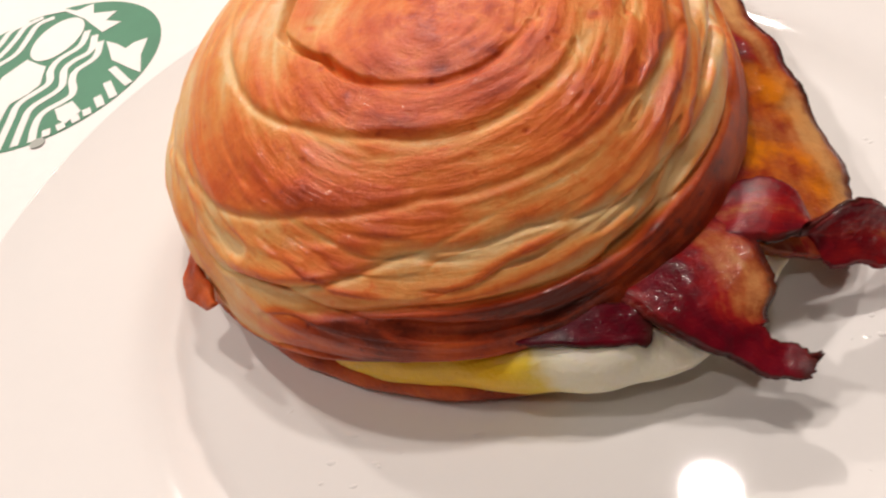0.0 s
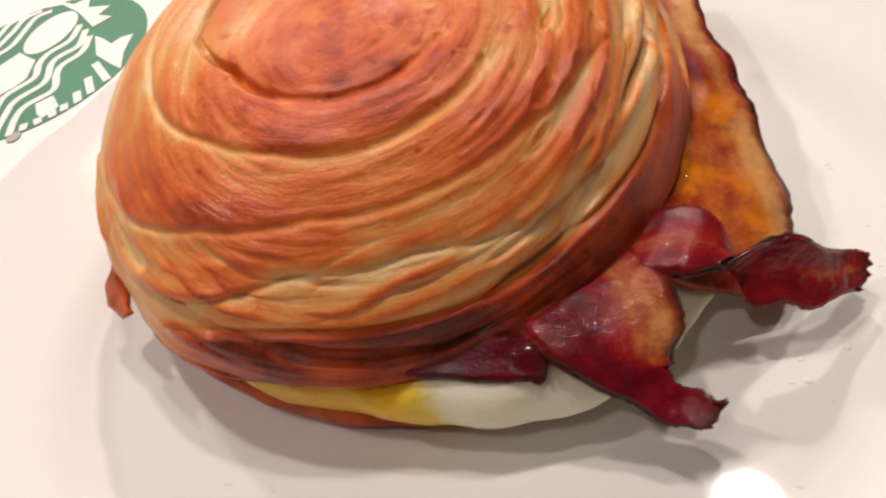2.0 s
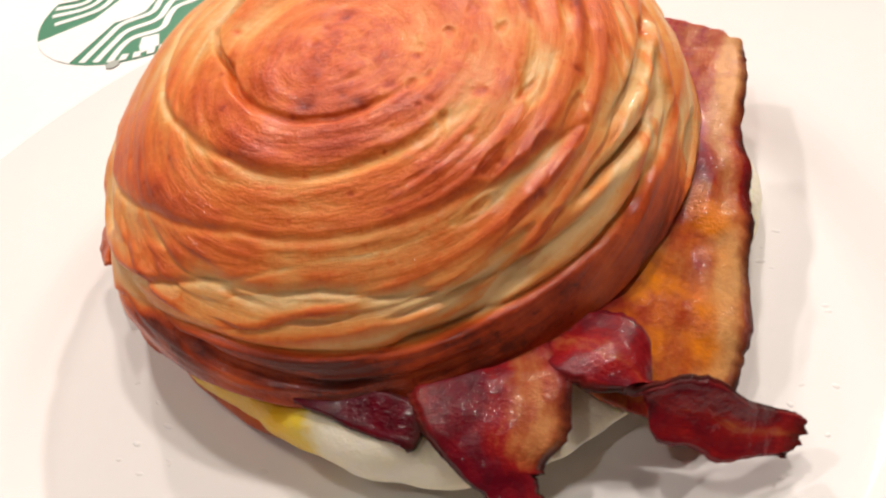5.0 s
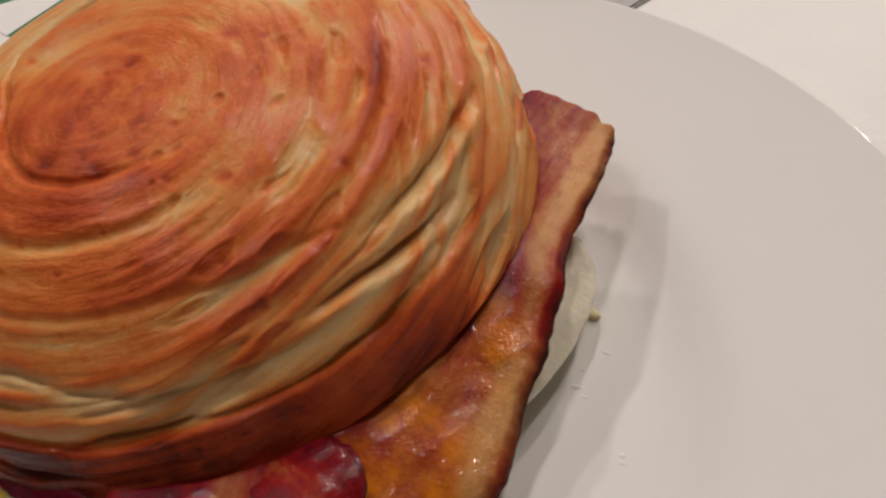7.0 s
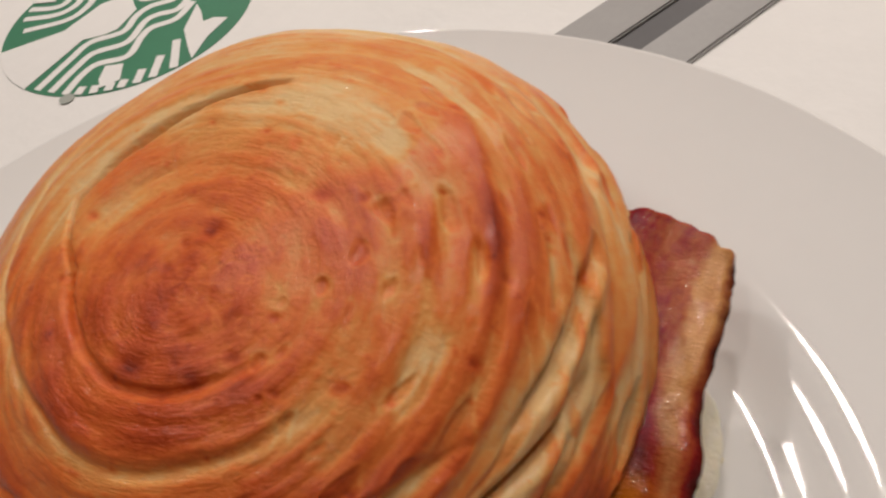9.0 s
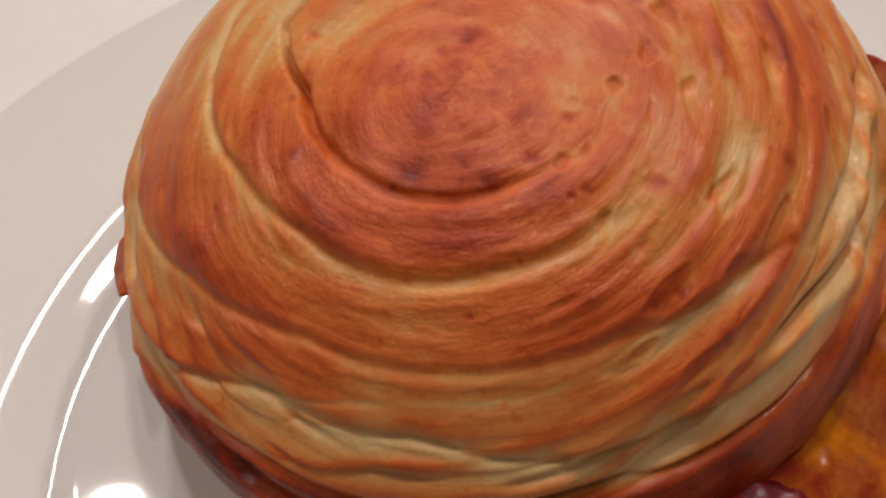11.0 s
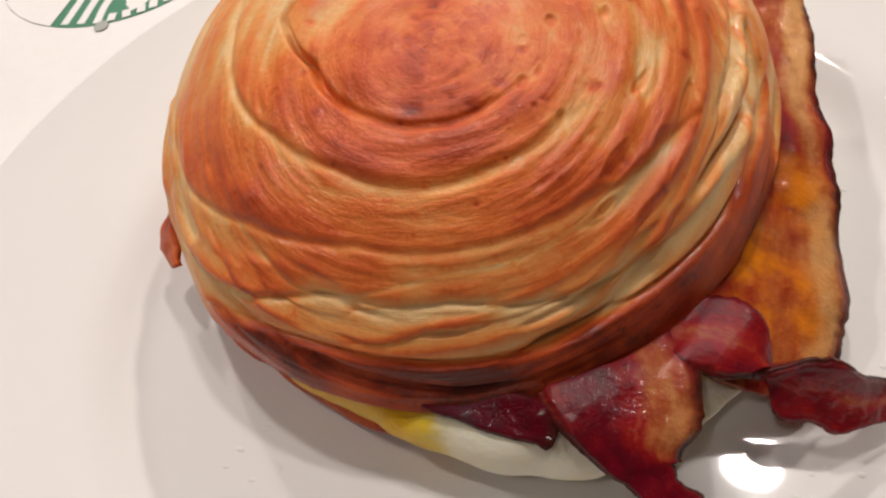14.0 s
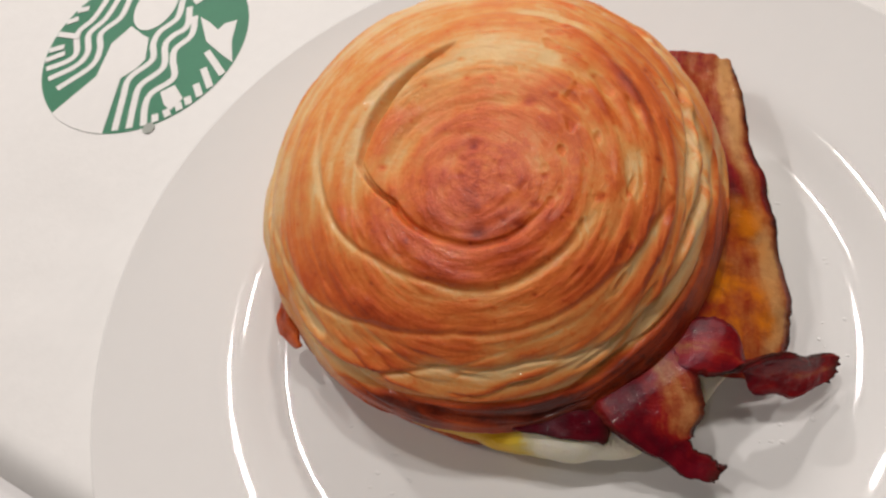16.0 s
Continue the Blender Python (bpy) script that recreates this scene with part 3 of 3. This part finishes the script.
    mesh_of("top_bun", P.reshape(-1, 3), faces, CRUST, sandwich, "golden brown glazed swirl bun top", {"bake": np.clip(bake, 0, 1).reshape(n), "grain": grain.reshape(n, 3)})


make_top_bun()


def puck(center, angles, radii, z0, z1, rim, cols=240):
    """A flat round slab of uneven outline: points, faces, and the angle of each point."""
    th = np.linspace(-np.pi, np.pi, cols, endpoint=False)
    a, r = np.radians(np.array(angles + [angles[0] + 360])), np.array(radii + [radii[0]])
    rad = np.interp(np.where(th < a[0], th + 2 * np.pi, th), a, r)
    k = np.hanning(19)
    rad = np.convolve(np.r_[rad[-9:], rad, rad[:9]], k / k.sum(), "valid")
    prof = [(0.02, 0.0, 1), (0.6, 0.0, 1)] + [(1.0, -rim + rim * math.sin(t), math.cos(t)) for t in np.linspace(np.pi / 2, -np.pi / 2, 15)] + [(0.6, -2 * rim, 1), (0.02, -2 * rim, 1)]
    V = []
    for n, (q, dz, out) in enumerate(prof):
        f = n / (len(prof) - 1)
        if q < 1:
            rr = rad * q
            z = np.full(cols, z1 if n < 2 else z0)
        else:
            rr = rad - rim + rim * out
            z = np.full(cols, (z0 + z1) / 2 + (z1 - z0) / 2 * (1 + dz / rim))
        V.append(np.stack([center[0] + rr * np.cos(th), center[1] + rr * np.sin(th), z], -1))
    return np.array(V), th


def make_egg_patty():
    V, th = puck((0.003, 0.010), [-139, -116, -87, -66, -36, 0, 14, 33, 60, 90, 180], [0.0620, 0.0535, 0.0525, 0.0540, 0.0500, 0.052, 0.0575, 0.0655, 0.058, 0.055, 0.055], 0.0095, 0.0225, 0.0065)
    h, w, _ = V.shape
    yolk = np.zeros((h, w))
    for i in range(h):
        for j in range(w):
            p = Vector(V[i, j])
            d = 0.0012 * noise.noise(p * 70) + 0.0007 * noise.noise(p * 190)
            V[i, j, 0] += d * math.cos(th[j])
            V[i, j, 1] += d * math.sin(th[j])
            V[i, j, 2] += 0.5 * d
            if p.z > 0.013:
                V[i, j, 2] -= 0.0095 * float(smooth(p.x - 0.5 * min(p.y, 0.02), 0.028, 0.062)) * (p.z - 0.013) / 0.0095
            yolk[i, j] = float(1 - smooth(p.x + 0.25 * (p.z - 0.016) + 0.006 * noise.noise(p * 60), -0.012, 0.006)) * float(smooth(-p.y, 0.0, 0.02))
    mesh_of("egg_patty", V.reshape(-1, 3), [f[::-1] for f in grid_faces(h, w, True)], EGG, sandwich, "pale cooked egg with bright yellow yolk edge", {"yolk": yolk.ravel()})


make_egg_patty()


def make_bottom_bun():
    V, th = puck((-0.005, 0.012), [-155, -146, -126, -108, -90, -45, 0, 33, 90, 180], [0.067, 0.062, 0.0555, 0.0525, 0.0510, 0.046, 0.050, 0.056, 0.060, 0.065], 0.0062, 0.0128, 0.003)
    h, w, _ = V.shape
    bake = np.zeros((h, w))
    for i in range(h):
        for j in range(w):
            p = Vector(V[i, j])
            d = 0.0010 * noise.noise(p * 90)
            V[i, j, 0] += d * math.cos(th[j])
            V[i, j, 1] += d * math.sin(th[j])
            if V[i, j, 2] > 0.008:
                V[i, j, 2] += 0.6 * d + 0.003 * float(smooth(-V[i, j, 0], 0.045, 0.07))
            bake[i, j] = 0.80 + 0.25 * noise.noise(p * 130)
    grain = V * 300
    mesh_of("bottom_bun", V.reshape(-1, 3), [f[::-1] for f in grid_faces(h, w, True)], CRUST, sandwich, "reddish brown toasted bun base", {"bake": bake.ravel(), "grain": grain.reshape(-1, 3)})


make_bottom_bun()


def make_bacon_strip(name, edge_a, edge_b, label, fat, seed, cheese=None, rows=120, cols=44, wave=0.0012, thick=0.0024, ragged=0.0012, base=0.66, char_w=0.05, char_a=1.0, char_b=1.0, char_end=1.0, fat_until=2.0, stain=None):
    """A rasher between two edge curves. fat: (middle across, width, amount) of pale streaks."""
    A, B = catmull(edge_a, rows), catmull(edge_b, rows)
    so = Vector((seed * 3.1, seed * 1.7, 0))
    for i in range(rows):
        for E, sg in ((A, -1), (B, 1)):
            d = (B[i] - A[i]) / (np.linalg.norm(B[i] - A[i]) + 1e-9)
            E[i] += sg * d * ragged * (noise.noise(Vector((i * 0.07, sg, seed))) + 0.30 * noise.noise(Vector((i * 0.33, sg, seed))))
    v = np.linspace(0, 1, cols)
    M = A[:, None] * (1 - v)[None, :, None] + B[:, None] * v[None, :, None]
    # crinkled ends
    for i in range(rows):
        for j in range(cols):
            w0, w1 = max(0, 1 - i / 8), max(0, 1 - (rows - 1 - i) / 8)
            M[i, j] += ((A[-1] - A[-8]) * w1 + (A[7] - A[0]) * w0) * 0.35 * noise.noise(Vector((j * 0.16, seed, 5)))
            M[i, j] -= ((A[-1] - A[-8]) * w1 - (A[7] - A[0]) * w0) * 0.6 * abs(2 * v[j] - 1) ** 4
    gu, gv = np.gradient(M, axis=0), np.gradient(M, axis=1)
    N = np.cross(gu, gv)
    N /= np.linalg.norm(N, axis=2)[..., None] + 1e-12
    if N[..., 2].mean() < 0:
        N = -N
    length = np.cumsum(np.r_[0, np.linalg.norm(np.diff((A + B) / 2, axis=0), axis=1)])
    meat, char, chz, H = (np.zeros((rows, cols)) for _ in range(4))
    for i in range(rows):
        for j in range(cols):
            p = Vector(M[i, j])
            H[i, j] = wave * noise.noise(Vector((length[i] * 90, v[j] * 1.2, seed))) + 0.00025 * noise.noise(p * 330 + so) + 0.0007 * noise.noise(p * 110 + so)
            wob = 0.10 * noise.noise(Vector((length[i] * 70, 2, seed)))
            k = base + 0.12 * noise.noise(p * 90 + so) + 0.22 * noise.noise(p * 48 + so)
            for mid, wid, amt in fat:
                k -= amt * math.exp(-((v[j] + wob - mid) / wid) ** 2) * float(1 - smooth(length[i] / length[-1], fat_until - 0.1, fat_until + 0.1))
            if stain:
                k += stain[3] * math.exp(-(((p.x - stain[0]) ** 2 + (p.y - stain[1]) ** 2) / stain[2] ** 2))
            meat[i, j] = k
            e = 0.9 + 0.5 * noise.noise(Vector((length[i] * 160, 7, seed)))
            char[i, j] = max(char_a * math.exp(-(v[j] / char_w) ** 2), char_b * math.exp(-((1 - v[j]) / char_w) ** 2)) * e
            char[i, j] = max(char[i, j], char_end * math.exp(-((length[-1] - length[i]) / 0.0022) ** 2) * e)
            if cheese:
                chz[i, j] = cheese[2] * math.exp(-((length[i] / length[-1] - cheese[0]) / cheese[1]) ** 2) * (0.45 + 1.3 * noise.noise(p * 75 + so)) * float(smooth(1 - v[j], 0.02, 0.3))
    tk = thick * np.clip(np.minimum(v, 1 - v) * 14, 0.35, 1)[None, :, None] * np.ones((rows, 1, 1))
    top, bot = M + N * (H[..., None] + tk / 2), M + N * (H[..., None] - tk / 2)
    top_f = grid_faces(rows, cols)
    n = rows * cols
    faces = top_f + [tuple(q + n for q in f[::-1]) for f in top_f]
    ring = [j for j in range(cols)] + [i * cols + cols - 1 for i in range(1, rows)] + [(rows - 1) * cols + j for j in range(cols - 2, -1, -1)] + [i * cols for i in range(rows - 2, 0, -1)]
    for q, w in zip(ring, ring[1:] + ring[:1]):
        faces.append((q, q + n, w + n, w))
    rep = lambda a: np.r_[a.ravel(), a.ravel()]
    grain = np.stack([np.repeat(length[:, None] * 60, cols, 1), np.repeat(v[None] * 9, rows, 0), np.full((rows, cols), seed)], -1).reshape(-1, 3)
    ob = mesh_of(name, np.vstack([top.reshape(-1, 3), bot.reshape(-1, 3)]), faces, BACON, sandwich, label,
                 {"meat": rep(np.clip(meat, 0, 1)), "char": rep(np.clip(char, 0, 1)), "cheese": rep(np.clip(chz, 0, 1)), "grain": np.vstack([grain, grain])})
    bm = bmesh.new()
    bm.from_mesh(ob.data)
    bmesh.ops.recalc_face_normals(bm, faces=bm.faces[:])
    bm.to_mesh(ob.data)
    bm.free()
    return ob


make_bacon_strip("bacon_rasher", [(0.030, 0.0725, 0.033), (0.027, 0.058, 0.031), (0.026, 0.037, 0.029), (0.027, 0.025, 0.028), (0.029, 0.008, 0.028), (0.030, -0.004, 0.027), (0.033, -0.014, 0.0235), (0.036, -0.021, 0.0205)],
                 [(0.0505, 0.0715, 0.0275), (0.0515, 0.058, 0.0265), (0.0545, 0.037, 0.025), (0.0575, 0.025, 0.022), (0.060, 0.008, 0.017), (0.061, -0.004, 0.014), (0.0595, -0.012, 0.0125), (0.0575, -0.0185, 0.0095)],
                 "flat greasy bacon rasher with melted orange cheese", [(0.84, 0.085, 0.42), (0.3, 0.2, 0.08)], 1, cheese=(0.76, 0.22, 2.7), char_a=0, char_end=0.2, rows=150, base=0.42, char_w=0.045, ragged=0.0017, stain=(0.046, 0.024, 0.006, 0.4))
make_bacon_strip("bacon_rasher", [(0.028, -0.020, 0.0235), (0.034, -0.0225, 0.0245), (0.041, -0.0225, 0.024), (0.047, -0.0200, 0.0230), (0.0535, -0.0165, 0.0255), (0.060, -0.0158, 0.0225), (0.066, -0.0135, 0.0165), (0.0715, -0.0115, 0.0135)],
                 [(0.030, -0.008, 0.0245), (0.040, -0.008, 0.0255), (0.0455, -0.0105, 0.025), (0.0485, -0.0185, 0.020), (0.0508, -0.0235, 0.0160), (0.0568, -0.0238, 0.0152), (0.0625, -0.0222, 0.0132), (0.070, -0.0178, 0.0112)],
                 "curled dark red bacon end with charred rim", [(0.45, 0.12, 0.15)], 2, wave=0.0008, base=0.66, char_w=0.075, char_b=0.35)
make_bacon_strip("bacon_rasher", [(0.004, -0.016, 0.0235), (0.010, -0.028, 0.0245), (0.0135, -0.0335, 0.0245), (0.0195, -0.0388, 0.0225), (0.0282, -0.0422, 0.0182), (0.0355, -0.0448, 0.0152), (0.0405, -0.0455, 0.0150)],
                 [(0.030, -0.010, 0.0235), (0.0365, -0.0225, 0.0243), (0.0382, -0.0308, 0.0222), (0.0355, -0.0355, 0.0192), (0.0345, -0.0368, 0.0190), (0.0385, -0.0395, 0.0178), (0.0425, -0.0425, 0.0172)],
                 "thick red bacon tongue with blackened edge", [(0.80, 0.26, 0.42)], 3, wave=0.0010, thick=0.003, base=0.64, char_w=0.07, fat_until=0.62)
make_bacon_strip("bacon_rasher", [(-0.0095, -0.0350, 0.0250), (-0.002, -0.0335, 0.0252), (0.007, -0.0325, 0.0250), (0.016, -0.032, 0.0240)],
                 [(-0.0080, -0.0375, 0.0240), (0.000, -0.0390, 0.0232), (0.008, -0.0395, 0.0222), (0.0165, -0.0395, 0.0210)],
                 "small purple bacon piece between bun and egg", [(0.5, 0.3, 0.0)], 4, base=0.82, rows=60, cols=24, wave=0.0005, thick=0.0016, ragged=0.0006)


def make_crust_flap(edge_a, edge_b, bake_level, seed):
    """A thin torn flap of crust on the bun's side."""
    rows, cols = 24, 12
    A, B = catmull(edge_a, rows), catmull(edge_b, rows)
    v = np.linspace(0, 1, cols)
    M = A[:, None] * (1 - v)[None, :, None] + B[:, None] * v[None, :, None]
    for i in range(rows):
        for j in range(cols):
            d = Vector((noise.noise(Vector(M[i, j]) * 300 + Vector((seed, 0, 0))), noise.noise(Vector(M[i, j]) * 300 + Vector((0, seed, 0))), 0))
            M[i, j] += np.array(d) * 0.0009
    N = np.cross(np.gradient(M, axis=0), np.gradient(M, axis=1))
    N /= np.linalg.norm(N, axis=2)[..., None] + 1e-12
    P = np.vstack([(M + N * 0.0007).reshape(-1, 3), (M - N * 0.0007).reshape(-1, 3)])
    n = rows * cols
    top = grid_faces(rows, cols)
    ring = [j for j in range(cols)] + [i * cols + cols - 1 for i in range(1, rows)] + [(rows - 1) * cols + j for j in range(cols - 2, -1, -1)] + [i * cols for i in range(rows - 2, 0, -1)]
    faces = top + [tuple(q + n for q in fc[::-1]) for fc in top] + [(q, q + n, w + n, w) for q, w in zip(ring, ring[1:] + ring[:1])]
    bake = np.array([bake_level + 0.2 * noise.noise(Vector(p) * 250) for p in P])
    mesh_of("crust_flap", P, faces, CRUST, sandwich, "dark crisp flap of torn crust", {"bake": bake, "grain": P * 300})


make_crust_flap([(-0.0715, -0.003, 0.0275), (-0.0710, -0.008, 0.0255), (-0.0695, -0.013, 0.0235), (-0.0670, -0.0175, 0.0215)],
                [(-0.0735, -0.003, 0.0250), (-0.0755, -0.008, 0.0220), (-0.0760, -0.0120, 0.0190), (-0.0700, -0.0175, 0.0195)], 0.72, 2.0)
make_crust_flap([(-0.058, 0.0890, 0.031), (-0.052, 0.0910, 0.033), (-0.046, 0.0915, 0.032), (-0.040, 0.0915, 0.030)],
                [(-0.059, 0.0925, 0.025), (-0.052, 0.0955, 0.026), (-0.046, 0.0960, 0.026), (-0.039, 0.0945, 0.026)], 0.80, 7.0)


# ---- glint beads and an egg crumb on the plate ----
# long porcelain beads, added to imitate the glints of scratched glaze
def make_glint_beads():
    rng = random.Random(11)
    verts, faces = [], []
    spots = [(-0.036, -0.050, 0.012, 7), (-0.045, -0.042, 0.010, 4), (0.060, -0.030, 0.012, 10), (0.070, -0.008, 0.008, 8), (0.050, -0.056, 0.010, 6), (0.070, 0.030, 0.010, 8)]
    for sx, sy, spreadd, count in spots:
        for _ in range(count):
            x, y = rng.gauss(sx, spreadd * 0.6), rng.gauss(sy, spreadd * 0.6)
            if math.hypot(x, y) > 0.076:
                continue
            r = rng.uniform(0.0002, 0.0006)
            turn, long = rng.uniform(-0.6, 0.6), rng.uniform(1.0, 2.6)
            base = len(verts)
            for k, (q, h) in enumerate(((1.0, 0.0), (0.8, 0.16), (0.45, 0.27), (0.1, 0.31))):
                for a in range(12):
                    u, w = q * r * long * math.cos(a * math.pi / 6), q * r * math.sin(a * math.pi / 6)
                    verts.append((x + u * math.cos(turn) - w * math.sin(turn), y + u * math.sin(turn) + w * math.cos(turn), 0.0060 + h * r))
            faces += grid_faces(4, 12, True, base)
            faces.append(tuple(base + 36 + a for a in range(12)))
    tagged(mesh_of("glint_beads", verts, faces, PORCELAIN), "tiny glossy beads added for glints on the white plate", "grease", kind="stuff")


make_glint_beads()


def make_crumb(x, y, z, r, mat, name, label, category, attrs):
    bm = bmesh.new()
    bmesh.ops.create_icosphere(bm, subdivisions=3, radius=r)
    for v in bm.verts:
        v.co *= 1 + 0.35 * noise.noise(v.co * 900 + Vector((x * 500, y * 500, 0)))
        v.co.z *= 0.7
        v.co += Vector((x, y, z + 0.6 * r))
    ob = part(name, bm, mat)
    for key, value in attrs.items():
        ob.data.attributes.new(key, "FLOAT", "POINT").data.foreach_set("value", [value] * len(ob.data.vertices))
    return tagged(ob, label, category)


make_crumb(0.0570, 0.0430, 0.0060, 0.0012, EGG, "egg_crumb", "tiny pale egg crumb lying on the plate", "crumb", {"yolk": 0.3})
